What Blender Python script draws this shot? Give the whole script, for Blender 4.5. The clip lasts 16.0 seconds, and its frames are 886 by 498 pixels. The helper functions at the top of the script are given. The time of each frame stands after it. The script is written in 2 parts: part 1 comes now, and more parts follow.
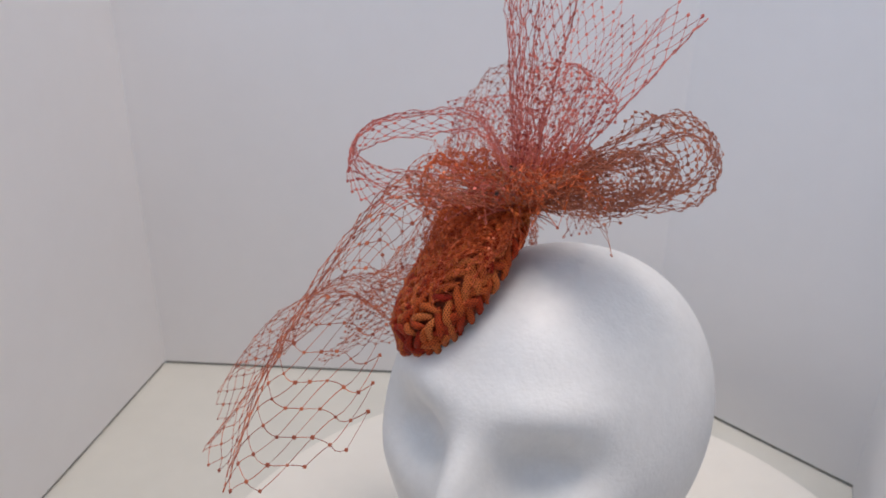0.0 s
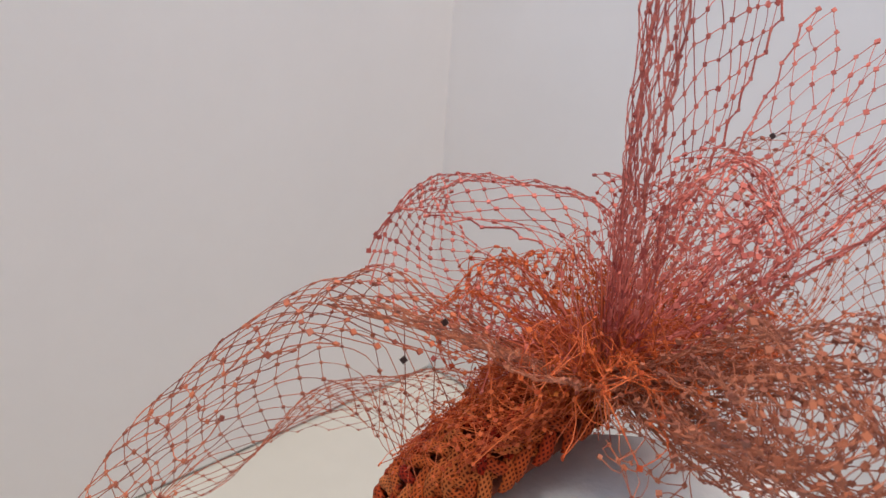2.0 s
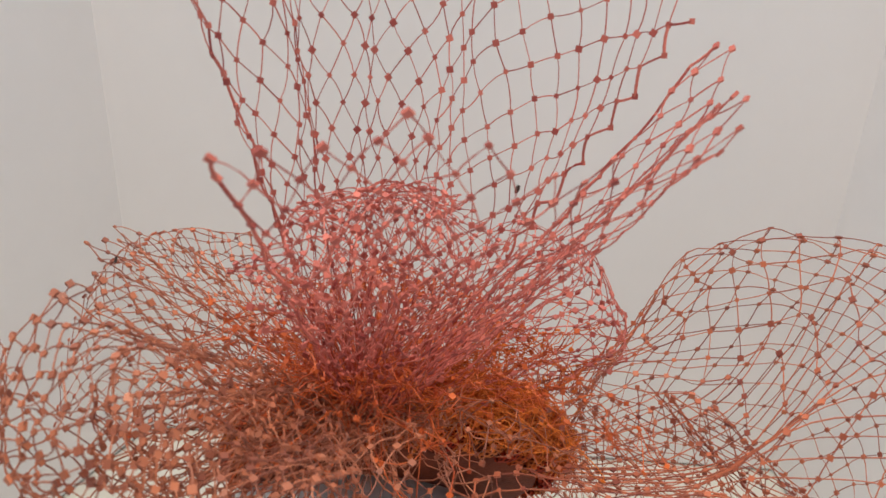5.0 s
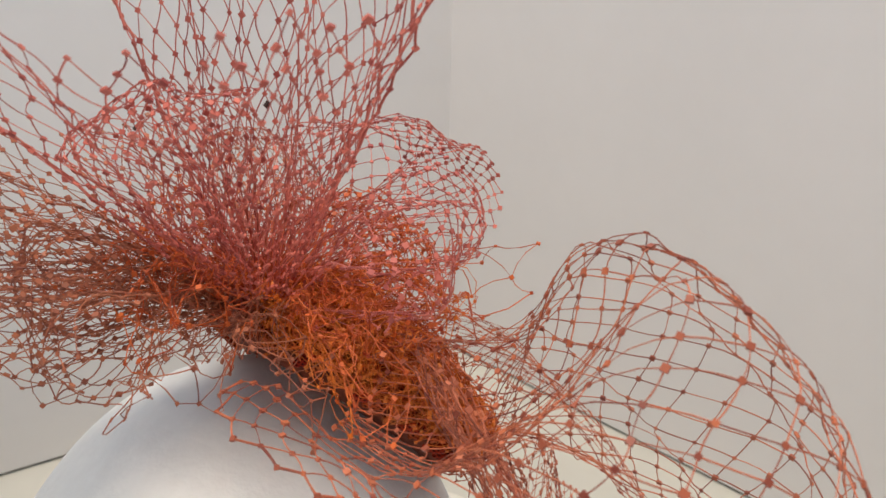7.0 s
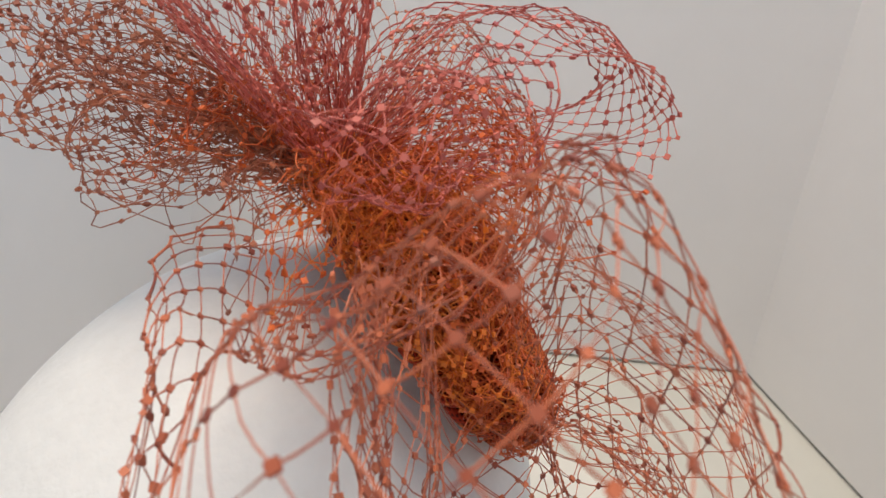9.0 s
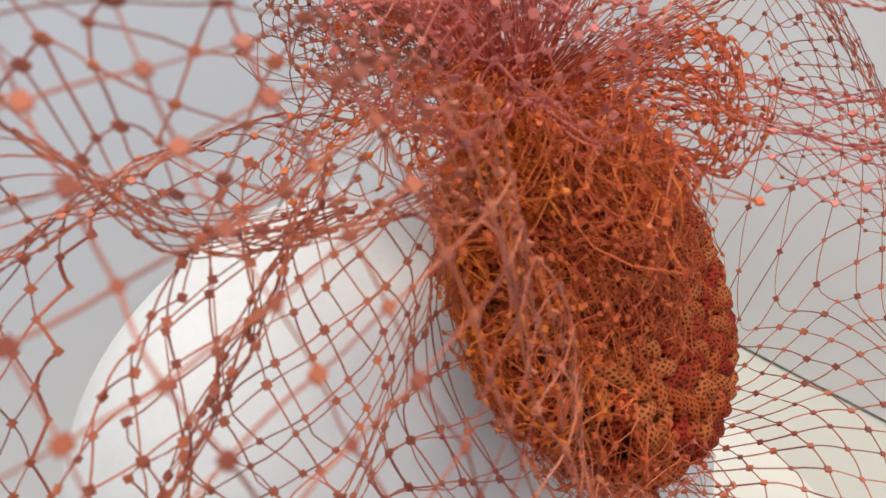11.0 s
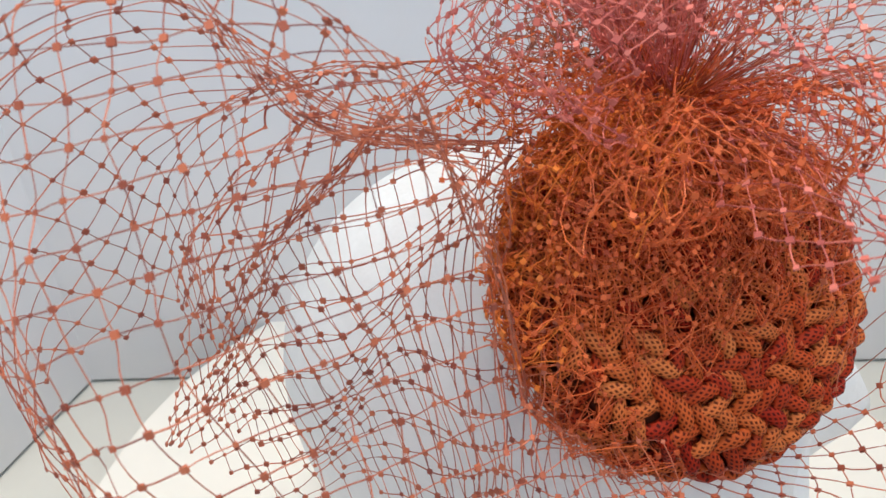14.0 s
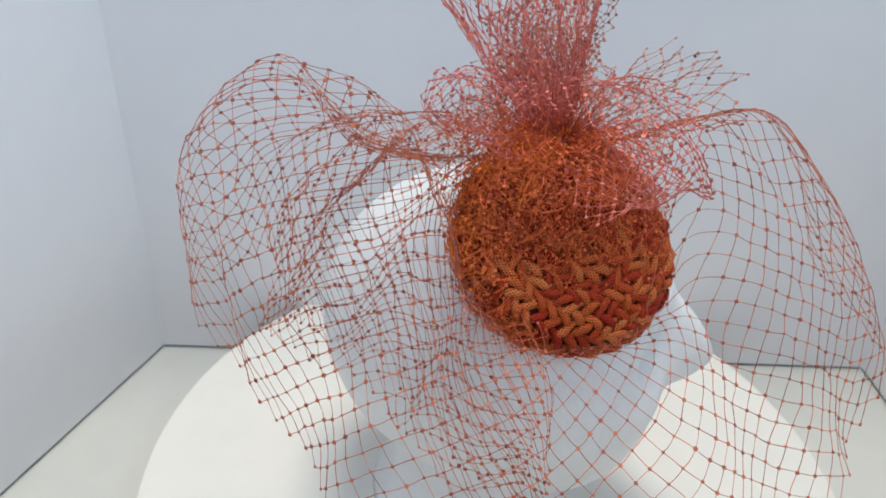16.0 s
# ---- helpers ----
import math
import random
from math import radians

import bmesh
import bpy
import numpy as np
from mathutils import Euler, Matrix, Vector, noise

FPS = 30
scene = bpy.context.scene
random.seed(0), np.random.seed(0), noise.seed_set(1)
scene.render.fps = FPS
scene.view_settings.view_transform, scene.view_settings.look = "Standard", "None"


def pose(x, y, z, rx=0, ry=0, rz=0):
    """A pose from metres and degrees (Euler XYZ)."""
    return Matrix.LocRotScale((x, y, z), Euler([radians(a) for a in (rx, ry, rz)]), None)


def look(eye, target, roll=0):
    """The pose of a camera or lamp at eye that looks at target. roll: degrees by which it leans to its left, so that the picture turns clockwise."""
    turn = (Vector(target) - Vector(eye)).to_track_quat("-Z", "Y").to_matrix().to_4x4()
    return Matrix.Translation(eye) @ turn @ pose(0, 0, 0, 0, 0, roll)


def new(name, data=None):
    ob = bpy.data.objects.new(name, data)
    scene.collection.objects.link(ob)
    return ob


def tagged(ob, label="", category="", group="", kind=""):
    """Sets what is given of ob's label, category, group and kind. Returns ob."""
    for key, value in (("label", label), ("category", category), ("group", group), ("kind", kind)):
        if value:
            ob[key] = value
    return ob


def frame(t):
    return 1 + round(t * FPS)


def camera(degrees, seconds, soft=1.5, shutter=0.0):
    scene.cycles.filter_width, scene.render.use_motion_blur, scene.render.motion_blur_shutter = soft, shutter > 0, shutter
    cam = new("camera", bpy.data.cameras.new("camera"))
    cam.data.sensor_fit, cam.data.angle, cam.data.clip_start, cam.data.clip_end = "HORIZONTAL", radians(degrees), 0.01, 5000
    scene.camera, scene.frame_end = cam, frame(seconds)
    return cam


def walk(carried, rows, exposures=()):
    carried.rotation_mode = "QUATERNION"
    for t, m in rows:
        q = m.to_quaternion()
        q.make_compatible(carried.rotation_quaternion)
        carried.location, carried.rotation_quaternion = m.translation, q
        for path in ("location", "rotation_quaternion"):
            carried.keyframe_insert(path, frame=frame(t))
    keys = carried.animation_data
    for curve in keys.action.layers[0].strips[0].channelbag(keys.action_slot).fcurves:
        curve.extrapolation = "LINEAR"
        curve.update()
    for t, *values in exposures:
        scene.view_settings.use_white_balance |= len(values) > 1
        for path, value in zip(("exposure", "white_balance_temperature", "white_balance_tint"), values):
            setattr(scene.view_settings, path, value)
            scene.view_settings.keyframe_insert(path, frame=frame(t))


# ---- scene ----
import functools

cam = camera(60.94, 16.0)
cam.data.dof.use_dof, cam.data.dof.focus_distance, cam.data.dof.aperture_fstop = True, 0.200, 36
PATH = [
    (0, (-0.0540, -0.3298, 0.3580), (-0.0538, 0.1299, 0.1613), 0.73),
    (0.5, (-0.0305, -0.2736, 0.3600), (-0.1060, 0.1830, 0.1705), 1.55),
    (1, (-0.0006, -0.2210, 0.3520), (-0.1500, 0.2161, 0.1604), 3.06),
    (1.5, (0.0221, -0.1834, 0.3463), (-0.1973, 0.2208, 0.1500), 3.73),
    (2, (0.0488, -0.1624, 0.3485), (-0.2307, 0.1995, 0.1461), 4.10),
    (2.5, (0.0790, -0.1410, 0.3510), (-0.2525, 0.1735, 0.1482), 3.28),
    (3, (0.1081, -0.1097, 0.3555), (-0.2699, 0.1472, 0.1528), 1.37),
    (3.5, (0.1248, -0.0859, 0.3532), (-0.2788, 0.1322, 0.1544), 1.85),
    (4, (0.1389, -0.0662, 0.3505), (-0.2843, 0.1144, 0.1547), 2.45),
    (6.5, (0.1203, 0.1180, 0.3544), (-0.2847, -0.0817, 0.1398), 1.35),
    (7, (0.1013, 0.1388, 0.3454), (-0.2725, -0.1088, 0.1241), 1.38),
    (7.5, (0.0872, 0.1517, 0.3410), (-0.2499, -0.1368, 0.1103), 1.80),
    (8, (0.0709, 0.1600, 0.3368), (-0.2219, -0.1677, 0.0982), 2.45),
    (8.5, (0.0451, 0.1663, 0.3299), (-0.1842, -0.2033, 0.0834), 1.75),
    (9, (0.0219, 0.1709, 0.3154), (-0.1470, -0.2348, 0.0770), 3.82),
    (11.5, (-0.0738, 0.1432, 0.3020), (0.1268, -0.2160, 0.0179), 1.11),
    (12, (-0.0841, 0.1328, 0.3063), (0.1482, -0.1886, 0.0018), 2.23),
    (12.5, (-0.0963, 0.1254, 0.3059), (0.1700, -0.1678, 0.0008), 1.99),
    (13, (-0.1102, 0.1149, 0.3055), (0.1938, -0.1433, 0.0040), 0.89),
    (13.5, (-0.1197, 0.1152, 0.3109), (0.2056, -0.1165, 0.0100), 1.35),
    (14, (-0.1363, 0.1338, 0.3204), (0.2073, -0.0763, 0.0242), 1.80),
    (14.5, (-0.1534, 0.1451, 0.3298), (0.1951, -0.0737, 0.0458), 2.66),
    (15, (-0.1725, 0.1612, 0.3373), (0.1761, -0.0686, 0.0623), 3.12),
    (15.5, (-0.2167, 0.1859, 0.3556), (0.1399, -0.0367, 0.0849), 3.15),
    (16, (-0.2556, 0.1862, 0.3753), (0.1101, -0.0207, 0.1043), 3.60),
]
walk(
    cam,
    [(t, look(eye, target, roll)) for t, eye, target, roll in PATH],
    [(0, -0.05, 6500, 14), (1.0, 0.03, 6700, 14), (2.5, 0.14, 6900, 13), (4, 0.17, 7100, 11), (7, 0.18, 7150, 9), (9, 0.16, 7000, 9), (11.5, 0.44, 6700, 8), (13.5, 0.52, 6550, 7), (14.5, 0.44, 6350, 6), (16, 0.27, 6150, 5)],
)

# ---- world, lights ----
world = bpy.data.worlds.new("world")
scene.world = world
world.use_nodes = True
bg = world.node_tree.nodes["Background"]
bg.inputs["Color"].default_value = (0.53, 0.745, 1.0, 1)
bg.inputs["Strength"].default_value = 0.42


def area_lamp(name, eye, target, sx, sy, power, colour):
    data = bpy.data.lights.new(name, "AREA")
    data.shape, data.size, data.size_y, data.energy, data.color = "RECTANGLE", sx, sy, power, colour
    ob = new(name, data)
    ob.matrix_world = look(eye, target)
    return ob


area_lamp("ceiling_light", (0.10, -0.05, 1.60), (0, 0, 0.05), 0.5, 0.5, 15.0, (1.0, 0.88, 0.76))
area_lamp("window_and_fill", (-0.75, -1.0, 1.45), (0, 0, 0.12), 1.5, 1.0, 6.5, (0.50, 0.72, 1.0))
# added blue fill for the head's front; no second window is known there
area_lamp("window_and_fill", (-0.85, 0.55, 1.40), (0, 0, 0.12), 1.0, 1.0, 3.6, (0.50, 0.72, 1.0))


# ---- materials ----
def material(name, colour, rough=0.6, spread=0.15, scale=60.0, bump=0.1, bump_scale=400.0, second=None, sheen=0.0):
    """Colour that wanders at two scales, with fine relief."""
    m = bpy.data.materials.new(name)
    m.use_nodes = True
    nt = m.node_tree
    p = nt.nodes["Principled BSDF"]
    co = nt.nodes.new("ShaderNodeTexCoord")
    big, small = nt.nodes.new("ShaderNodeTexNoise"), nt.nodes.new("ShaderNodeTexNoise")
    big.inputs["Scale"].default_value, small.inputs["Scale"].default_value = scale, scale * 9
    ramp = nt.nodes.new("ShaderNodeValToRGB")
    dark = tuple(c * (1 - spread) for c in colour)
    ramp.color_ramp.elements[0].color = (*(second or dark), 1)
    ramp.color_ramp.elements[1].color = (*colour, 1)
    ramp.color_ramp.elements[0].position, ramp.color_ramp.elements[1].position = 0.35, 0.65
    mix = nt.nodes.new("ShaderNodeMath")
    mix.operation = "MULTIPLY_ADD"
    mix.inputs[1].default_value = 0.3
    half = nt.nodes.new("ShaderNodeMath")
    half.operation = "MULTIPLY"
    half.inputs[1].default_value = 0.7
    bmp = nt.nodes.new("ShaderNodeBump")
    fine = nt.nodes.new("ShaderNodeTexNoise")
    fine.inputs["Scale"].default_value = bump_scale
    bmp.inputs["Strength"].default_value, bmp.inputs["Distance"].default_value = bump, 0.001
    for tex in (big, small, fine):
        nt.links.new(co.outputs["Object"], tex.inputs["Vector"])
    nt.links.new(big.outputs["Fac"], half.inputs[0])
    nt.links.new(small.outputs["Fac"], mix.inputs[0])
    nt.links.new(half.outputs[0], mix.inputs[2])
    nt.links.new(mix.outputs[0], ramp.inputs["Fac"])
    nt.links.new(ramp.outputs["Color"], p.inputs["Base Color"])
    nt.links.new(fine.outputs["Fac"], bmp.inputs["Height"])
    nt.links.new(bmp.outputs["Normal"], p.inputs["Normal"])
    p.inputs["Roughness"].default_value = rough
    if sheen:
        p.inputs["Sheen Weight"].default_value = sheen
    return m


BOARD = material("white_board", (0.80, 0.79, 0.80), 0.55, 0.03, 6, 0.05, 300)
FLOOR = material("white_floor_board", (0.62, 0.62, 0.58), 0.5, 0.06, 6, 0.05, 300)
DISC = material("white_turntable", (0.74, 0.72, 0.67), 0.4, 0.05, 10, 0.03, 200)
FOAM = material("white_foam", (0.80, 0.81, 0.81), 0.42, 0.10, 25, 0.22, 500)
# grey that stands in for the shade under the wall boards
SEAM_SHADE = material("grey_seam_shade", (0.30, 0.30, 0.27), 0.8, 0.3, 40, 0.1, 300)


def net_material(name, one, two):
    """Nylon net: every thread has its own shade between two colours."""
    m = bpy.data.materials.new(name)
    m.use_nodes = True
    nt = m.node_tree
    p = nt.nodes["Principled BSDF"]
    geo, ramp, co, tex = (nt.nodes.new(k) for k in ("ShaderNodeNewGeometry", "ShaderNodeValToRGB", "ShaderNodeTexCoord", "ShaderNodeTexNoise"))
    tex.inputs["Scale"].default_value = 45
    mix = nt.nodes.new("ShaderNodeMix")
    mix.data_type = "FLOAT"
    mix.inputs["Factor"].default_value = 0.5
    ramp.color_ramp.elements[0].color, ramp.color_ramp.elements[1].color = (*one, 1), (*two, 1)
    ramp.color_ramp.elements[0].position, ramp.color_ramp.elements[1].position = 0.2, 0.8
    nt.links.new(co.outputs["Object"], tex.inputs["Vector"])
    nt.links.new(geo.outputs["Random Per Island"], mix.inputs[2])
    nt.links.new(tex.outputs["Fac"], mix.inputs[3])
    nt.links.new(mix.outputs[0], ramp.inputs["Fac"])
    nt.links.new(ramp.outputs["Color"], p.inputs["Base Color"])
    p.inputs["Roughness"].default_value = 0.45
    p.inputs["Specular IOR Level"].default_value = 0.3
    return m


RED_NET = net_material("red_net", (0.34, 0.060, 0.052), (0.76, 0.215, 0.160))
ORANGE_NET = net_material("orange_net", (0.28, 0.040, 0.022), (0.80, 0.190, 0.075))
# rust net seen against the light: its shade is mixed into this brown
BROWN_SHADE_NET = net_material("brown_shade_net", (0.23, 0.066, 0.042), (0.56, 0.185, 0.095))
VEIL_NET = net_material("veil_net", (0.22, 0.047, 0.032), (0.66, 0.190, 0.092))
RUST_NET = net_material("rust_net", (0.36, 0.045, 0.013), (0.80, 0.175, 0.048))
AMBER_NET = net_material("amber_net", (0.48, 0.072, 0.012), (0.88, 0.24, 0.036))


def cord_material():
    """Woven tubular cord: a fine lattice of light threads over a dark core, each piece with its own tint."""
    m = bpy.data.materials.new("rust_cord")
    m.use_nodes = True
    nt = m.node_tree
    p = nt.nodes["Principled BSDF"]
    co, info = nt.nodes.new("ShaderNodeTexCoord"), nt.nodes.new("ShaderNodeObjectInfo")
    tint = nt.nodes.new("ShaderNodeValToRGB")
    stops = ((0.0, (0.32, 0.016, 0.005)), (0.33, (0.44, 0.055, 0.012)), (0.6, (0.52, 0.10, 0.021)), (1.0, (0.62, 0.175, 0.048)))
    while len(tint.color_ramp.elements) < 4:
        tint.color_ramp.elements.new(0.5)
    for e, (at, c) in zip(tint.color_ramp.elements, stops):
        e.position, e.color = at, (*c, 1)
    cells = nt.nodes.new("ShaderNodeTexVoronoi")
    cells.feature = "DISTANCE_TO_EDGE"
    cells.voronoi_dimensions = "2D"
    cells.inputs["Scale"].default_value = 1000
    cells.inputs["Randomness"].default_value = 0.12
    turned, stretched = nt.nodes.new("ShaderNodeMapping"), nt.nodes.new("ShaderNodeMapping")
    stretched.inputs["Scale"].default_value = (0.75, 1.15, 1)
    turned.inputs["Rotation"].default_value = (0, 0, radians(45))
    nt.links.new(co.outputs["Object"], stretched.inputs["Vector"])
    nt.links.new(stretched.outputs["Vector"], turned.inputs["Vector"])
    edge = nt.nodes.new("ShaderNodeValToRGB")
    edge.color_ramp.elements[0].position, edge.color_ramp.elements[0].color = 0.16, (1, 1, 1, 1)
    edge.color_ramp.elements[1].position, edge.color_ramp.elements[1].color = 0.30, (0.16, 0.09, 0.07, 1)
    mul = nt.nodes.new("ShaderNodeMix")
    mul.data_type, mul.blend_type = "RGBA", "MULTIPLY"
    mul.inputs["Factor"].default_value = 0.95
    bmp = nt.nodes.new("ShaderNodeBump")
    bmp.invert = True
    bmp.inputs["Strength"].default_value, bmp.inputs["Distance"].default_value = 0.5, 0.0004
    nt.links.new(info.outputs["Random"], tint.inputs["Fac"])
    nt.links.new(turned.outputs["Vector"], cells.inputs["Vector"])
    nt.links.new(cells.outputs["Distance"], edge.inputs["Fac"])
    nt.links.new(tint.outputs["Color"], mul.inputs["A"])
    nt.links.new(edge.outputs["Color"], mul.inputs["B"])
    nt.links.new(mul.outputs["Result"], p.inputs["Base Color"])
    nt.links.new(cells.outputs["Distance"], bmp.inputs["Height"])
    nt.links.new(bmp.outputs["Normal"], p.inputs["Normal"])
    p.inputs["Roughness"].default_value = 0.6
    p.inputs["Specular IOR Level"].default_value = 0.15
    return m


DARK = net_material("dark_dye", (0.02, 0.008, 0.006), (0.05, 0.02, 0.015))
CORD = cord_material()
FELT = material("rust_felt", (0.24, 0.042, 0.012), 0.85, 0.4, 60, 0.4, 900)


# ---- building helpers ----
def part(name, bm, mat, parent=None, label=""):
    me = bpy.data.meshes.new(name)
    bm.to_mesh(me)
    bm.free()
    me.materials.append(mat)
    ob = new(name, me)
    if parent:
        ob.parent = parent
    if label:
        ob["label"] = label
    return ob


def smooth(ob):
    for f in ob.data.polygons:
        f.use_smooth = True
    return ob


def pydata(name, verts, faces, mat, parent=None, label=""):
    me = bpy.data.meshes.new(name)
    me.from_pydata(verts, [], faces)
    me.materials.append(mat)
    ob = new(name, me)
    if parent:
        ob.parent = parent
    if label:
        ob["label"] = label
    return ob


def tube(verts, faces, pts, radius, sides=4):
    """Adds a thin thread along the points."""
    first = len(verts)
    n = len(pts)
    for i, p in enumerate(pts):
        d = (pts[min(i + 1, n - 1)] - pts[max(i - 1, 0)]).normalized()
        a = d.orthogonal().normalized()
        b = d.cross(a)
        for k in range(sides):
            w = math.tau * k / sides
            verts.append(p + radius * (math.cos(w) * a + math.sin(w) * b))
    for i in range(n - 1):
        for k in range(sides):
            o = first + i * sides
            q = (k + 1) % sides
            faces.append((o + k, o + q, o + sides + q, o + sides + k))


def bead(verts, faces, p, d, e, r):
    """Adds a small flat square knot in the plane of d and e."""
    d = d.normalized()
    n = d.cross(e)
    n = n.normalized() if n.length > 1e-9 else d.orthogonal().normalized()
    e = n.cross(d)
    o = len(verts)
    a, b = (d + e) * 0.7071, (d - e) * 0.7071
    for z in (-0.45, 0.45):
        for x, y in ((-1, -1), (1, -1), (1, 1), (-1, 1)):
            verts.append(p + r * (x * a + y * b + z * n))
    for f in ((0, 3, 2, 1), (4, 5, 6, 7), (0, 1, 5, 4), (1, 2, 6, 5), (2, 3, 7, 6), (3, 0, 4, 7)):
        faces.append(tuple(o + k for k in f))


def net(name, surface, nu, nv, mat, parent, label, thread=0.000135, knot=0.00056, wild=0.0006, seed=1, trim=0, heavy=1.0, keep=None):
    """Diamond veiling laid over surface(u, v): threads from knot to knot, a knot at each crossing."""
    rnd = random.Random(seed)
    verts, faces = [], []
    grid = {}
    for j in range(nv + 1):
        for i in range(nu + 1):
            u = (i + 0.5 * (j % 2)) / (nu + 0.5)
            grid[i, j] = (u, j / nv, Vector([rnd.gauss(0, wild) for _ in range(3)]))
    ragged = {i: nv - rnd.choice((0, 0, 1, 1, 2)) if trim else nv for i in range(nu + 2)}

    def at(i, j):
        u, v, w = grid[i, j]
        return surface(u, v) + w

    for (i, j), (u, v, w) in grid.items():
        if j > ragged[i] or (keep and not keep(u, v)):
            continue
        here = at(i, j)
        for di in ((0, -1) if j % 2 == 0 else (1, 0)):
            k = (i + di, j + 1)
            if k not in grid or k[1] > ragged[k[0]]:
                continue
            u2, v2, w2 = grid[k]
            if keep and not keep(u2, v2):
                continue
            pts = [here]
            bow = Vector([rnd.gauss(0, wild * 0.5) for _ in range(3)])
            for s in (0.33, 0.67):
                pts.append(surface(u + (u2 - u) * s, v + (v2 - v) * s) + w.lerp(w2, s) + bow)
            pts.append(at(*k))
            rim = heavy if (i == k[0] == 0 or (trim and i == k[0] == nu)) else 1.0
            tube(verts, faces, pts, thread * rim * rnd.uniform(0.85, 1.25))
        d = surface(min(u + 0.01, 1), v) - surface(max(u - 0.01, 0), v)
        if d.length < 1e-7:
            d = Vector((0, 0, 1))
        e = surface(u, min(v + 0.01, 1)) - surface(u, max(v - 0.01, 0))
        bead(verts, faces, here, d, e, knot * rnd.uniform(0.75, 1.25))
    return pydata(name, verts, faces, mat, parent, label)


def spline(points, s):
    """Catmull-Rom through the points, s from 0 to 1."""
    n = len(points) - 1
    x = min(max(s, 0.0), 1.0) * n
    i = min(int(x), n - 1)
    f = x - i
    p = [points[min(max(i + k, 0), n)] for k in (-1, 0, 1, 2)]
    return 0.5 * (2 * p[1] + (p[2] - p[0]) * f + (2 * p[0] - 5 * p[1] + 4 * p[2] - p[3]) * f * f + (3 * p[1] - p[0] - 3 * p[2] + p[3]) * f ** 3)


def heading(az, elev=0.0):
    a, e = radians(az), radians(elev)
    return Vector((math.cos(a) * math.cos(e), math.sin(a) * math.cos(e), math.sin(e)))


# ---- the place: white boards round a turntable ----
FLOOR_Z = -0.05
WALL_H = 0.50
CORNERS = [(-0.332, 0.322), (0.146, 0.294), (0.275, 0.149), (0.004, -0.386), (-0.40, -0.19)]


def slab(name, a, b, z0, z1, thick, mat):
    """An upright board from a to b, its inner face on that line."""
    a, b = Vector((*a, 0)), Vector((*b, 0))
    d = (b - a).normalized()
    out = Vector((-d.y, d.x, 0)) * thick
    bm = bmesh.new()
    vs = [bm.verts.new((p.x, p.y, z)) for z in (z0, z1) for p in (a, b, b + out, a + out)]
    for f in ((0, 1, 2, 3), (4, 5, 6, 7), (0, 1, 5, 4), (1, 2, 6, 5), (2, 3, 7, 6), (3, 0, 4, 7)):
        bm.faces.new([vs[k] for k in f])
    bmesh.ops.recalc_face_normals(bm, faces=bm.faces)
    return part(name, bm, mat)


for n, a in enumerate(CORNERS):
    b = CORNERS[(n + 1) % len(CORNERS)]
    tagged(slab(f"wall_{n + 1}", a, b, FLOOR_Z + 0.003, WALL_H, 0.006, BOARD), "white foam board wall standing on the white floor", "wall", kind="structure")
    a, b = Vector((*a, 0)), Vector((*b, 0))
    # a grey strip fills the gap, its colour giving the seam's shade
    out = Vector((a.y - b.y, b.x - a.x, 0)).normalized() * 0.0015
    tagged(slab(f"seam_shade_{n + 1}", (a + out).to_2d(), (b + out).to_2d(), FLOOR_Z + 0.0002, FLOOR_Z + 0.0028, 0.004, SEAM_SHADE), "grey strip painted as the shade in the seam between wall board and floor", "seam", kind="structure")
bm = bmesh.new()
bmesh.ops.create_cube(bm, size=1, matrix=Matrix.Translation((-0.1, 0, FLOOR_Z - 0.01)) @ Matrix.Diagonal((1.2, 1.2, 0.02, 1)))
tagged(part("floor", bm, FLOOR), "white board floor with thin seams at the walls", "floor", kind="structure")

table = tagged(new("turntable"), "round white turntable standing on the white floor", "turntable")
table.location = (0.012, -0.012, FLOOR_Z)
bm = bmesh.new()
bmesh.ops.create_cone(bm, cap_ends=True, segments=160, radius1=0.217, radius2=0.217, depth=0.008, matrix=Matrix.Translation((0, 0, 0.046)))
bmesh.ops.bevel(bm, geom=[e for e in bm.edges if abs(e.verts[0].co.z - e.verts[1].co.z) < 1e-5], offset=0.002, segments=2, affect="EDGES")
part("disc", bm, DISC, table)
bm = bmesh.new()
bmesh.ops.create_cone(bm, cap_ends=True, segments=96, radius1=0.13, radius2=0.12, depth=0.042, matrix=Matrix.Translation((0, 0, 0.021)))
part("base", bm, DISC, table)


# ---- polystyrene head ----
HEAD = Vector((0.0, 0.0, 0.122))
AXIS, FACE = -143, 24


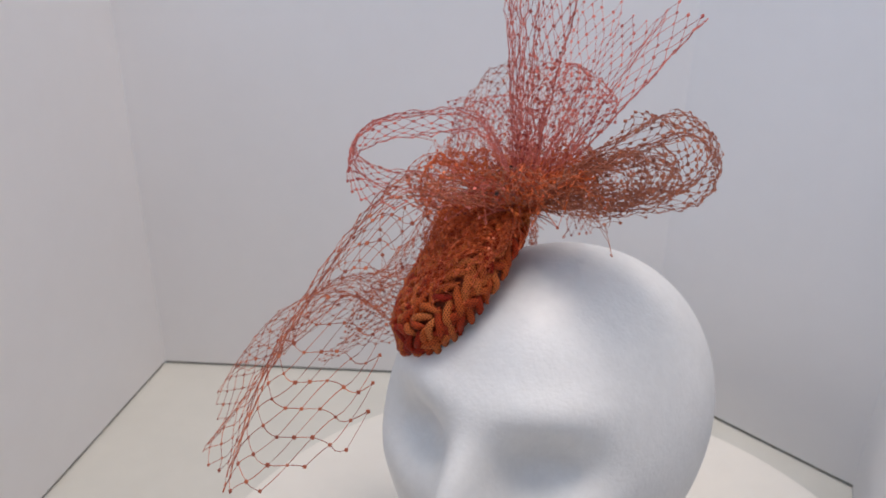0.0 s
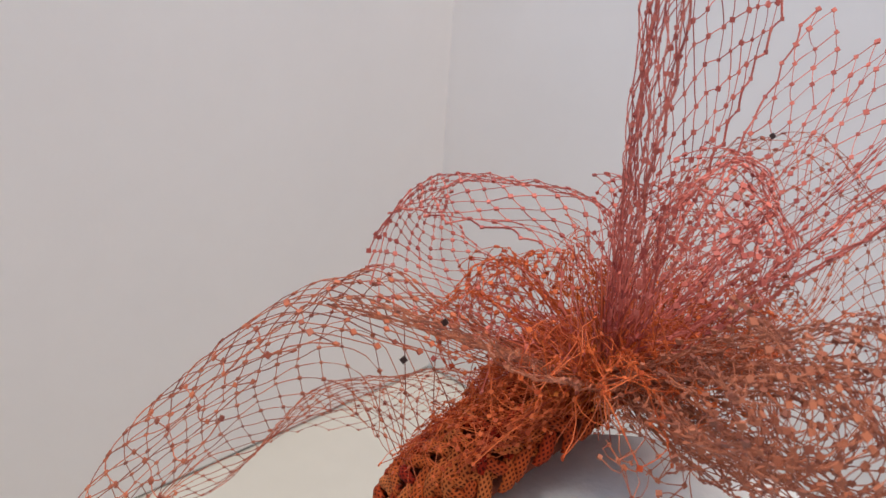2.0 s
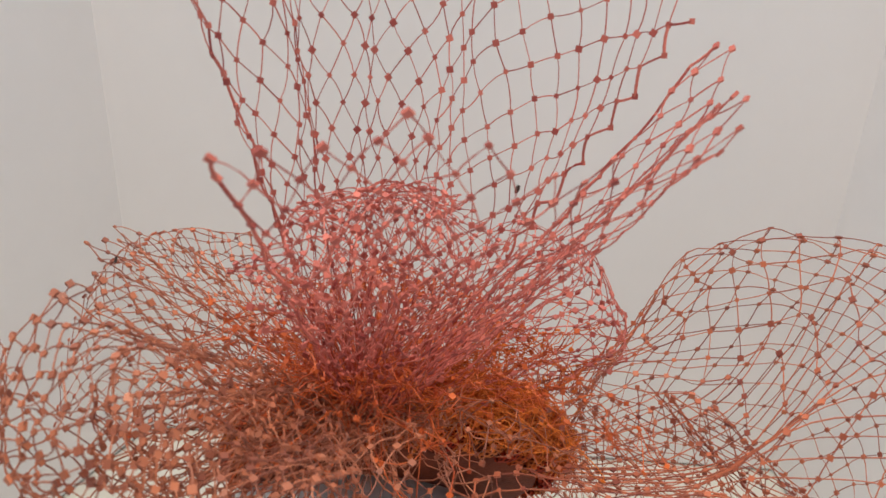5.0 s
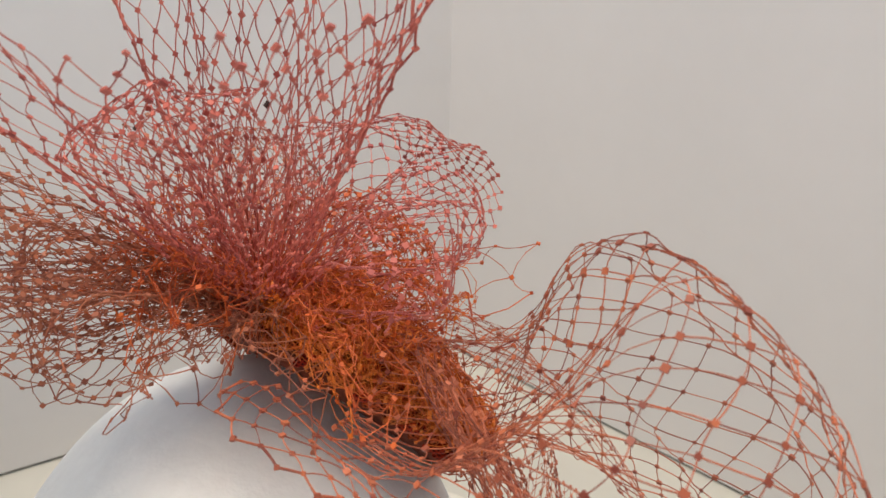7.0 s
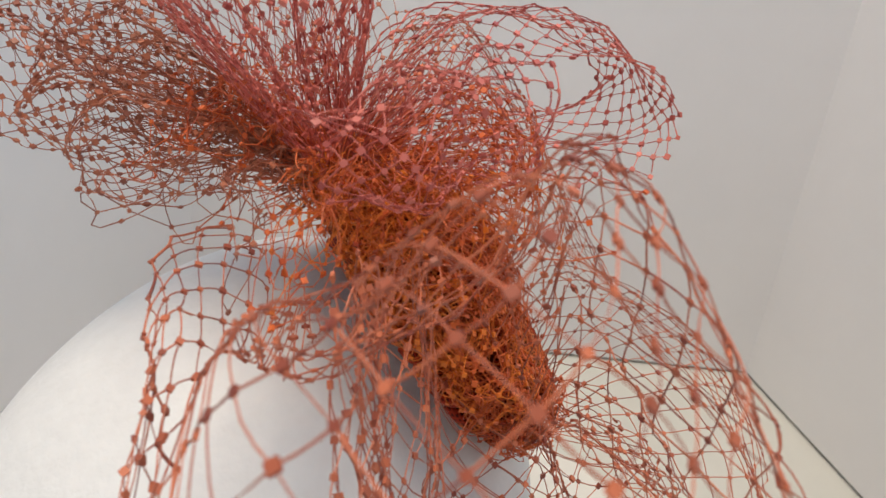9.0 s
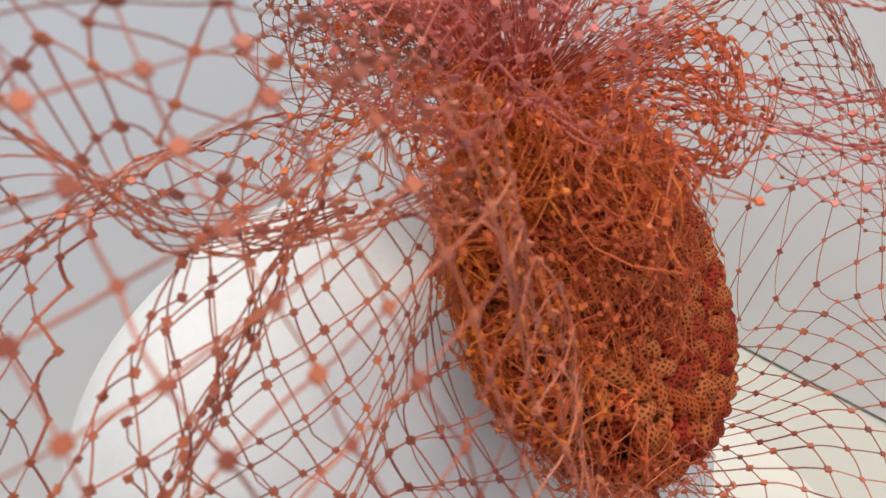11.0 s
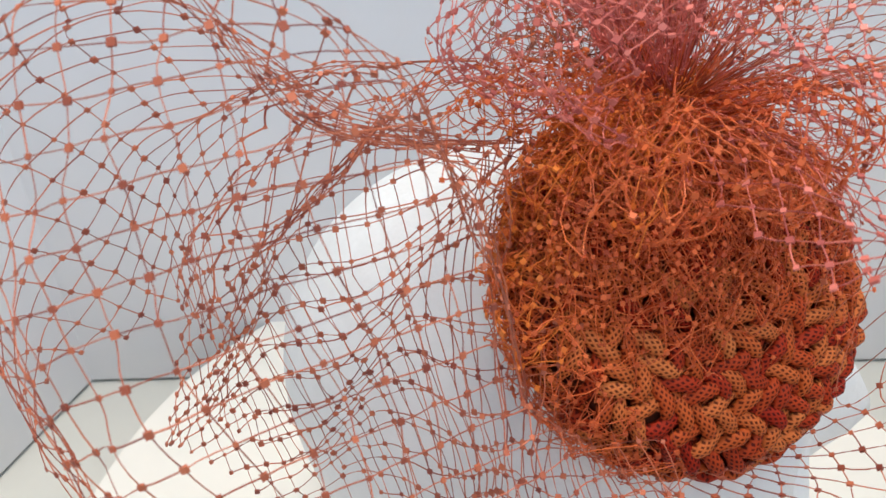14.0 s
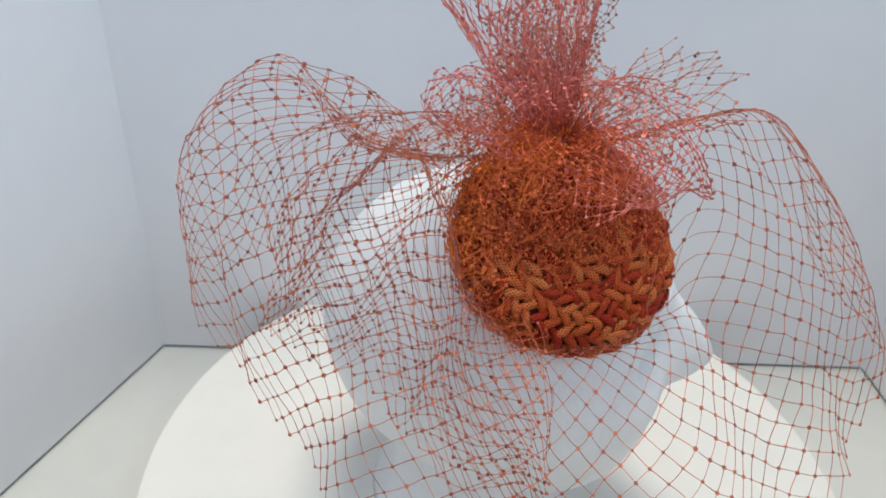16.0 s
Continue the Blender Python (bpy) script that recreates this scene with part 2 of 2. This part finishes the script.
def head_mesh():
    """A plain display head: long skull, face hollows, nose, chin and neck."""
    bm = bmesh.new()
    bmesh.ops.create_uvsphere(bm, u_segments=128, v_segments=96, radius=1)

    def bump(a, e, az, el, wa, we, amount):
        a = (a - az - FACE + 180) % 360 - 180
        return amount * math.exp(-((a / wa) ** 2) - ((e - el) / we) ** 2)

    for vert in bm.verts:
        v = vert.co.normalized()
        a = math.degrees(math.atan2(v.y, v.x))
        e = math.degrees(math.asin(max(-1, min(1, v.z))))
        r = 1.0
        r += bump(a, e, 0, 4, 8, 15, 0.24) + bump(a, e, 0, -2, 9, 6, 0.10)
        for s in (1, -1):
            r -= bump(a, e, 28 * s, 14, 15, 9, 0.26)
            r += bump(a, e, 25 * s, 31, 22, 7, 0.05)
            r += bump(a, e, 27 * s, 13, 8, 5, 0.075)
            r += bump(a, e, 40 * s, 0, 20, 10, 0.03)
        r -= bump(a, e, 0, -12, 14, 3, 0.05)
        r += bump(a, e, 0, -8, 15, 4, 0.05) + bump(a, e, 0, -16, 14, 4, 0.05)
        r += bump(a, e, 0, -30, 24, 9, 0.12)
        z = v.z * r
        if z < -0.45:
            z = -0.45 + (z + 0.45) * 0.3
        vert.co = Vector((v.x * (0.1035 - 0.020 * max(0.0, v.x)) * r, v.y * 0.0743 * r, z * 0.0926))
    neck = []
    for z, r in [(-0.045, 0.043), (-0.080, 0.042), (-0.105, 0.047), (-0.118, 0.058), (-0.122, 0.060), (-0.122, 0.004)]:
        ring = [bm.verts.new((-0.012 + r * math.cos(math.tau * k / 64), r * math.sin(math.tau * k / 64), z)) for k in range(64)]
        if neck:
            for k in range(64):
                bm.faces.new((neck[k], neck[(k + 1) % 64], ring[(k + 1) % 64], ring[k]))
        neck = ring
    bmesh.ops.recalc_face_normals(bm, faces=bm.faces)
    bmesh.ops.rotate(bm, verts=bm.verts, matrix=Matrix.Rotation(radians(AXIS), 3, "Z"))
    ob = part("display_head", bm, FOAM)
    ob.location = HEAD
    return tagged(smooth(ob), "white polystyrene display head standing on the turntable", "mannequin head")


head_mesh()

# ---- fascinator ----
KNOT = Vector((-0.020, -0.001, 0.240))
hat = tagged(new("fascinator"), "rust-orange fascinator of plaited cord with looped veiling net", "fascinator hat")
hat.location = KNOT

# the oval cushion: middle, outward normal, and its two half axes
FRONT, LEAN, SPIN = 176, 37, radians(-26)
NORMAL = heading(FRONT, LEAN)
DOWN = heading(FRONT, LEAN - 90)
SIDE = NORMAL.cross(DOWN)
AX1 = (DOWN * math.cos(SPIN) + SIDE * math.sin(SPIN)) * 0.0425
AX2 = (SIDE * math.cos(SPIN) - DOWN * math.sin(SPIN)) * 0.0480
MID = Vector((-0.0288, 0.0066, -0.0338))


def cushion(w, s, lift=0.0):
    """A point of the cushion: s from the crown (0) over the rim (1) to the underside (1.3)."""
    if s <= 1:
        dome, reach = -0.002 + 0.012 * math.sqrt(max(0.0, 1 - s ** 3)), s
    else:
        dome, reach = -0.002 - 0.010 * (s - 1) / 0.3, 1 - 0.5 * (s - 1) ** 2
    radial = AX1 * math.cos(w) + AX2 * math.sin(w)
    return MID + radial * reach + NORMAL * (dome + lift * (1 - 0.7 * min(s, 1) ** 4)) + radial.normalized() * lift * min(s, 1) ** 4


bm = bmesh.new()
rows = []
for j in range(16):
    s = 0.02 + 1.28 * j / 15
    rows.append([bm.verts.new(cushion(math.tau * k / 56, s, -0.002)) for k in range(56)])
for r0, r1 in zip(rows, rows[1:]):
    for k in range(56):
        bm.faces.new((r0[k], r0[(k + 1) % 56], r1[(k + 1) % 56], r1[k]))
bm.faces.new(rows[0])
bm.faces.new(rows[-1])
bmesh.ops.recalc_face_normals(bm, faces=bm.faces)
smooth(part("cushion", bm, FELT, hat, "dark rust felt cushion under the plait"))

# the plait: short bent pieces of woven cord in rings, each ring slanting against the next
stitch_meshes = []
for k in range(4):
    rnd = random.Random(20 + k)
    verts, faces = [], []
    n, sides = 7, 8
    for i in range(n):
        x = (i / (n - 1) - 0.5) * 0.0142
        bend = 0.0016 * math.cos(x / 0.0142 * math.pi) + 0.0009 * math.sin(x / 0.0142 * math.tau) * (1 if k % 2 else -1)
        fat = 0.00178 * (1 - 0.55 * abs(2 * i / (n - 1) - 1) ** 3)
        for q in range(sides):
            w = math.tau * q / sides
            verts.append((x, fat * math.cos(w) * 1.12 + 0.0006 * math.sin(x * 420 + k), bend + fat * math.sin(w)))
    for i in range(n - 1):
        for q in range(sides):
            p = (q + 1) % sides
            faces.append((i * sides + q, i * sides + p, (i + 1) * sides + p, (i + 1) * sides + q))
    faces += [tuple(range(sides)), tuple(range((n - 1) * sides, n * sides))]
    me = bpy.data.meshes.new("stitch")
    me.from_pydata(verts, [], faces)
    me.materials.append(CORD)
    for f in me.polygons:
        f.use_smooth = True
    stitch_meshes.append(me)

rnd = random.Random(9)
for ring, s in enumerate((1.20, 1.10, 1.00, 0.90, 0.80, 0.70, 0.60, 0.50, 0.39, 0.27, 0.14)):
    count = max(5, round(0.315 * min(s, 1.0) / 0.0069))
    for k in range(count):
        w = math.tau * (k + 0.5 * (ring % 2)) / count + rnd.uniform(-0.02, 0.02)
        p = cushion(w, s)
        along = (cushion(w + 0.03, s) - cushion(w - 0.03, s)).normalized()
        across = (cushion(w, s + 0.03) - cushion(w, s - 0.03)).normalized()
        up = along.cross(across)
        if up.dot(p - (MID - NORMAL * 0.01)) < 0:
            up = -up
        turn = radians((38 if ring % 2 else -38) + rnd.uniform(-9, 9))
        x = along * math.cos(turn) + across * math.sin(turn)
        y = up.cross(x)
        ob = new("stitch", rnd.choice(stitch_meshes))
        ob.parent = hat
        m = Matrix((x, y, up)).transposed().to_4x4()
        m.translation = p - up * 0.0004
        ob.matrix_local = m @ Matrix.Rotation(rnd.uniform(-0.25, 0.25), 4, "X")


def table_at(rows, az):
    """Values between rows of (azimuth, ...), glided."""
    xs = [r[0] for r in rows]
    x = min(max(az, xs[0]), xs[-1])
    i = max(k for k in range(len(xs) - 1) if xs[k] <= x)
    f = (x - xs[i]) / (xs[i + 1] - xs[i])
    f = f * f * (3 - 2 * f)
    return [a + (b - a) * f for a, b in zip(rows[i][1:], rows[i + 1][1:])]


# azimuth; where the veil leaves the hat (r, z), its crest (r, z), its belly (r, z) and its hem (r, z)
VEIL = [
    (62, 0.052, -0.006, 0.088, 0.004, 0.118, -0.012, 0.126, -0.060),
    (73, 0.048, -0.006, 0.114, 0.034, 0.148, 0.012, 0.152, -0.060),
    (85, 0.042, 0.000, 0.114, 0.048, 0.154, 0.008, 0.156, -0.064),
    (94, 0.042, 0.004, 0.102, 0.046, 0.148, 0.006, 0.148, -0.070),
    (101, 0.052, 0.000, 0.090, 0.036, 0.134, -0.006, 0.140, -0.078),
    (109, 0.066, -0.018, 0.080, 0.006, 0.122, -0.034, 0.138, -0.090),
    (119, 0.064, -0.050, 0.076, -0.040, 0.112, -0.062, 0.139, -0.103),
    (140, 0.044, -0.076, 0.078, -0.058, 0.110, -0.074, 0.140, -0.114),
    (172, 0.042, -0.078, 0.088, -0.050, 0.117, -0.068, 0.147, -0.115),
    (192, 0.042, -0.074, 0.084, -0.042, 0.116, -0.064, 0.148, -0.108),
    (205, 0.016, -0.006, 0.066, 0.004, 0.114, -0.054, 0.150, -0.098),
    (215, 0.012, 0.000, 0.068, 0.024, 0.118, -0.028, 0.151, -0.090),
    (226, 0.010, 0.000, 0.078, 0.025, 0.115, -0.014, 0.149, -0.076),
    (236, 0.010, 0.000, 0.086, 0.023, 0.113, -0.009, 0.134, -0.058),
    (244, 0.010, 0.000, 0.090, 0.018, 0.109, -0.008, 0.110, -0.036),
]
UP = Vector((0, 0, 1))


def belly(az):
    row = table_at(VEIL, az)
    return heading(az) * (row[4] + row[6]) * 0.5 + UP * row[5]


STEPS = [62 + 178 * k / 120 for k in range(121)]
RUN = [0.0]
for one, two in zip(STEPS, STEPS[1:]):
    RUN.append(RUN[-1] + (belly(two) - belly(one)).length)


@functools.lru_cache(maxsize=None)
def veil_fall(u):
    """The fall of the veil at one place: direction, points from the hat to the hem, and the lengths up to them."""
    az = float(np.interp(u * RUN[-1], RUN, STEPS))
    r0, z0, r1, z1, r2, z2, r3, z3 = table_at(VEIL, az)
    d = heading(az)
    rise = 0.15 + 0.5 * min(1, max(0, (az - 96) / 20))
    prof = [d * r0 + UP * z0, d * (r0 * 0.40 + r1 * 0.60) + UP * ((1 - rise) * z0 + rise * z1 + 0.004), d * r1 + UP * z1, d * r2 + UP * z2, d * r3 + UP * z3]
    pts = [spline(prof, k / 28) for k in range(29)]
    far = [0.0]
    for p, q in zip(pts, pts[1:]):
        far.append(far[-1] + (q - p).length)
    return d, pts, far


VEIL_LENGTH = 0.225


def veil(u, v):
    """The net has one length all along; what is too much near the hat is tucked away."""
    d, pts, far = veil_fall(u)
    gone = max(0.0, far[-1] - (1 - v) * max(VEIL_LENGTH, far[-1]))
    k = min(max(i for i in range(29) if far[i] <= gone), 27)
    p = pts[k].lerp(pts[k + 1], (gone - far[k]) / max(far[k + 1] - far[k], 1e-9))
    x = gone / far[-1]
    fold = 0.0036 * min(1, 1.5 * x) * math.sin(u * 47 + 2.5 * v) + 0.003 * x * math.sin(u * 21 - 6 * v)
    return p + d * fold + UP * fold * 0.4


# the free corner of the veil beside the lobe, with its heavy selvage
RIM = [Vector(p) for p in ((0.030, 0.022, 0.000), (0.044, 0.034, 0.003), (0.047, 0.060, 0.004), (0.046, 0.078, 0.002), (0.044, 0.092, -0.010), (0.043, 0.102, -0.032), (0.042, 0.110, -0.060))]


RIM_LENGTH = sum((spline(RIM, (k + 1) / 40) - spline(RIM, k / 40)).length for k in range(40))


def down_the_corner(u, v):
    """How far down the corner a row of the net lies; below nought it is tucked away."""
    return 1 - (1 - v) * VEIL_LENGTH / (RIM_LENGTH + (veil_fall(0.0)[2][-1] - RIM_LENGTH) * u)


def corner(u, v):
    x = max(0.0, down_the_corner(u, v))
    return spline(RIM, x).lerp(veil(0.0, v), u) + UP * 0.006 * math.sin(math.pi * u) * (1 - x)


def whole_veil(u, v):
    return corner(u * 12, v) if u < 1 / 12 else veil((u * 12 - 1) / 11, v)


def veil_shows(u, v):
    if u < 1 / 12:
        return down_the_corner(u * 12, v) > -0.02
    return (1 - v) * VEIL_LENGTH <= veil_fall((u * 12 - 1) / 11)[2][-1] + 0.004


net("veil", whole_veil, 46, 42, VEIL_NET, hat, "long draped veil of orange diamond net", wild=0.00028, heavy=2.0, keep=veil_shows)

# the inner curtain of the veil, folded back beside the cushion
PLAN = [Vector(p) for p in ((0.024, 0.112, 0), (0.017, 0.098, 0), (-0.006, 0.070, 0), (-0.045, 0.064, 0), (-0.090, 0.050, 0))]


def curtain(u, v):
    top = spline([0.010, 0.008, -0.002, -0.040, -0.070], u)
    low = spline([-0.075, -0.090, -0.105, -0.115, -0.120], u)
    p = spline(PLAN, u)
    flare = Vector((p.x, p.y, 0)).normalized() * (0.018 * v * v)
    return p * (0.72 + 0.28 * min(1, 3 * v)) + flare + UP * (top + (low - top) * v + 0.003 * math.sin(30 * u)) + Vector((1, 0, 0)) * 0.004 * math.sin(25 * u + 4 * v)


net("net_curtain", curtain, 20, 22, VEIL_NET, hat, "folded inner curtain of orange net", wild=0.0004, seed=12)
net("net_curtain", lambda u, v: curtain(0.06 + 0.86 * u, v) * 0.93 + UP * 0.004, 15, 19, VEIL_NET, hat, "second inner curtain of pinkish net", wild=0.0004, seed=13)


def loop(az, elev, reach, height, width, turn=0.0, sag=0.0, square=0.8):
    d = heading(az, elev)
    n = heading(az, elev + 90)
    side = d.cross(n)
    m = Matrix.Rotation(radians(turn), 3, d)
    n, side = m @ n, m @ side

    def surface(u, v):
        a = math.pi * v
        out = math.sin(a) ** square
        p = d * reach * out + n * height * math.sin(2 * a) * (0.6 + 0.4 * out)
        w = width * (0.12 + 0.88 * math.sin(a) ** 0.9)
        x = 2 * u - 1
        p += side * w * x * 0.5
        p -= d * 0.10 * reach * x * x * out
        p += n * 0.003 * math.sin(11 * u + 5 * v) + side * 0.002 * math.sin(23 * v)
        return p + Vector((0, 0, -sag * out))

    return surface


net("net_loop", loop(-28, 26, 0.091, 0.015, 0.062, -26, square=0.65), 13, 36, BROWN_SHADE_NET, hat, "doubled loop of net, its shade put into a brownish colour", seed=3)
net("net_loop", loop(-26, 22, 0.074, 0.010, 0.052, -22), 11, 28, BROWN_SHADE_NET, hat, "short inner loop of net, its shade put into a brownish colour", seed=31)
net("net_loop", loop(-20, 20, 0.060, 0.012, 0.058, -10), 10, 22, BROWN_SHADE_NET, hat, "short inner loop of net, its shade put into a brownish colour", seed=32)


def ribbon(points, side, width, pinch, tip=0.0):
    """A strip of net along a bent path, pinched at its ends."""
    points = [Vector(p) for p in points]
    side = Vector(side).normalized()

    def surface(u, v):
        w = width * (pinch + (1 - pinch) * math.sin(math.pi * v) ** 0.7) * (1 - tip * math.sin(math.pi * v) ** 6)
        x = 2 * u - 1
        p = spline(points, v) + side * w * x * 0.5
        return p - UP * 0.004 * x * x + UP * 0.002 * math.sin(10 * u + 8 * v)

    return surface


AIRY = [(0, 0, 0.006), (-0.016, 0.012, 0.035), (-0.042, 0.005, 0.040), (-0.066, 0.008, 0.035), (-0.077, 0.010, 0.022), (-0.067, 0.008, 0.010), (-0.036, 0.002, 0.009), (-0.004, 0, 0.004)]
net("net_loop", ribbon(AIRY, (-0.02, 1, 0), 0.062, 0.45, 0.45), 8, 44, RED_NET, hat, "airy pinkish red loop of net", wild=0.0003, seed=4, heavy=1.8)
net("net_loop", loop(184, 14, 0.046, 0.011, 0.046), 9, 22, RUST_NET, hat, "short orange loop of net", seed=5)
net("net_loop", loop(146, 8, 0.050, 0.012, 0.052, 12), 9, 24, RUST_NET, hat, "short orange loop of net", seed=51)

net("net_loop", loop(98, 30, 0.068, 0.012, 0.050, 8), 9, 26, RED_NET, hat, "pinkish red loop of net leaning over the veil", wild=0.0004, seed=53)
net("net_loop", loop(-4, 66, 0.068, 0.012, 0.044, 35), 9, 26, RED_NET, hat, "upright pinkish red loop of net before the fan", wild=0.0004, seed=52)


def fan_sheet(base, tips, ripple):
    """A gathered sheet that spreads from the knot to a line of tips."""
    tips = [Vector(t) for t in tips]

    def surface(u, v):
        t = spline(tips, u)
        flat = Vector((t.x, t.y, 0))
        p = flat * (0.08 + 0.92 * v ** 0.95) + UP * t.z * v
        return p + flat.normalized() * ripple * math.sin(24 * u) * v * (1 - 0.4 * v) + base

    return surface


net("net_fan", fan_sheet(Vector((0, 0, 0)), [(0.072, -0.018, 0.090), (0.066, 0.014, 0.090), (0.054, 0.049, 0.084), (0.036, 0.066, 0.090), (0.012, 0.070, 0.092)], 0.004), 19, 20, RED_NET, hat, "upright fan of pinkish red net", seed=6, trim=1, wild=0.0004, heavy=2.2)
net("net_fan", fan_sheet(Vector((0, 0, 0)), [(0.022, -0.038, 0.135), (0.006, -0.022, 0.150), (-0.010, 0.008, 0.150), (-0.006, 0.044, 0.135), (0.008, 0.070, 0.100)], 0.005), 19, 26, RED_NET, hat, "tall back sheet of pinkish red net", seed=7, trim=1, wild=0.0004, heavy=2.2)
net("net_tail", fan_sheet(Vector((0, 0, 0)), [(-0.048, -0.050, 0.022), (-0.030, -0.064, 0.036), (-0.008, -0.068, 0.042), (0.018, -0.060, 0.034)], 0.004), 12, 14, BROWN_SHADE_NET, hat, "short tail of net with cut edges, in the brownish shade colour", seed=8, trim=1, heavy=2.0)


def overlay(reach, spread, lift):
    """Net pulled from the knot over the upper face and sides of the cushion."""

    def surface(u, v):
        turn = (u - 0.5) * spread
        edge = abs(turn) / radians(85)
        far = 0.092 * math.cos(turn) * (reach + (1.12 - reach) * edge ** 2) + 0.010 * edge
        q = DOWN * (far * v * math.cos(turn) - 0.046) + SIDE * (far * v * math.sin(turn) + 0.010 * math.sin(turn) * (1 - v))
        x, y = q.dot(AX1) / AX1.length_squared, q.dot(AX2) / AX2.length_squared
        return cushion(math.atan2(y, x), min(math.hypot(x, y), 1.28), lift + 0.003 * math.sin(9 * u + 7 * v)) + NORMAL * 0.003 * math.sin(math.pi * v)

    return surface


for k, (reach, spread, lift) in enumerate(((0.68, 3.0, 0.0024), (0.78, 2.9, 0.0026), (0.60, 2.9, 0.0032), (0.72, 2.8, 0.0024), (0.50, 3.0, 0.0040), (0.62, 3.0, 0.0032))):
    net("net_overlay", overlay(reach, spread, lift), 19 + k, 14 + k, RUST_NET, hat, "crumpled orange net pulled over the plait", wild=0.0012, knot=0.00046, thread=0.00010, seed=40 + k)


def side_wrap(w0, w1, lift, wave):
    """Net bunched over the flank of the cushion, from under its rim to its face."""

    def surface(u, v):
        w = radians(w0 + (w1 - w0) * u) + 0.10 * math.sin(7 * v + wave)
        puff = lift * (0.3 + abs(math.sin(5 * u + wave)) * math.sin(math.pi * v) * (1 - 0.5 * u))
        return cushion(w, 1.27 - 0.42 * v, 0.0022 + puff)

    return surface


for k, (w0, w1, lift, mat) in enumerate(((-165, -75, 0.004, AMBER_NET), (-150, -10, 0.003, RUST_NET), (-170, -60, 0.006, AMBER_NET), (-140, -15, 0.004, RUST_NET), (-175, -90, 0.008, AMBER_NET))):
    net("net_wrap", side_wrap(w0, w1, lift, 1.7 * k), 24, 10, mat, hat, "bunched amber net over the flank of the cushion", wild=0.0019, knot=0.00050, thread=0.00012, seed=140 + k)


def ruffle(az0, az1, reach, rise, waves):
    """A crumpled frill round the knot."""

    def surface(u, v):
        d = heading(az0 + (az1 - az0) * u)
        r = 0.006 + reach * v * (1 + 0.25 * math.sin(waves * u))
        return d * r + UP * (rise * math.sin(math.pi * v * 0.8) + 0.006 * v * math.sin(1.7 * waves * u + 2 * v))

    return surface


for k, (az0, az1, reach, rise, waves, mat, many) in enumerate(((60, 140, 0.052, 0.014, 17, RUST_NET, 16), (60, 140, 0.042, 0.006, 23, AMBER_NET, 16), (175, 245, 0.034, 0.014, 13, RED_NET, 8), (-60, 60, 0.044, 0.010, 21, BROWN_SHADE_NET, 16), (-100, 40, 0.036, 0.022, 25, RUST_NET, 16))):
    net("net_ruffle", ruffle(az0, az1, reach, rise, waves), many, many - 2, mat, hat, "crumpled frill of net round the knot", wild=0.0026, knot=0.0005, thread=0.00013, seed=60 + k)

# frayed threads where all the net is tied
rnd = random.Random(77)
verts, faces = [], []
for k in range(520):
    az, el = rnd.uniform(0, 360), rnd.gauss(28, 26)
    d = heading(az, el)
    size = rnd.uniform(0.008, 0.030)
    bow = Vector([rnd.gauss(0, 0.25) for _ in range(3)])
    tube(verts, faces, [d * 0.002, d * size * 0.5 + bow * size * 0.15, d * size + bow * size * 0.45], 0.00015, 3)
pydata("tuft", verts, faces, ORANGE_NET, hat, "frayed orange threads at the knot")

# a few knots that caught dark dye
for k, spot in enumerate(((0.0198, 0.0302, 0.0645), (-0.0089, -0.0585, 0.0358), (-0.0142, -0.0641, 0.0273))):
    verts, faces = [], []
    bead(verts, faces, Vector(spot), Vector((1, 0.3 * k, 0)), Vector((0, 0.4, 1)), 0.00062)
    pydata("dark_knot", verts, faces, DARK, hat, "nearly black knot in the net")
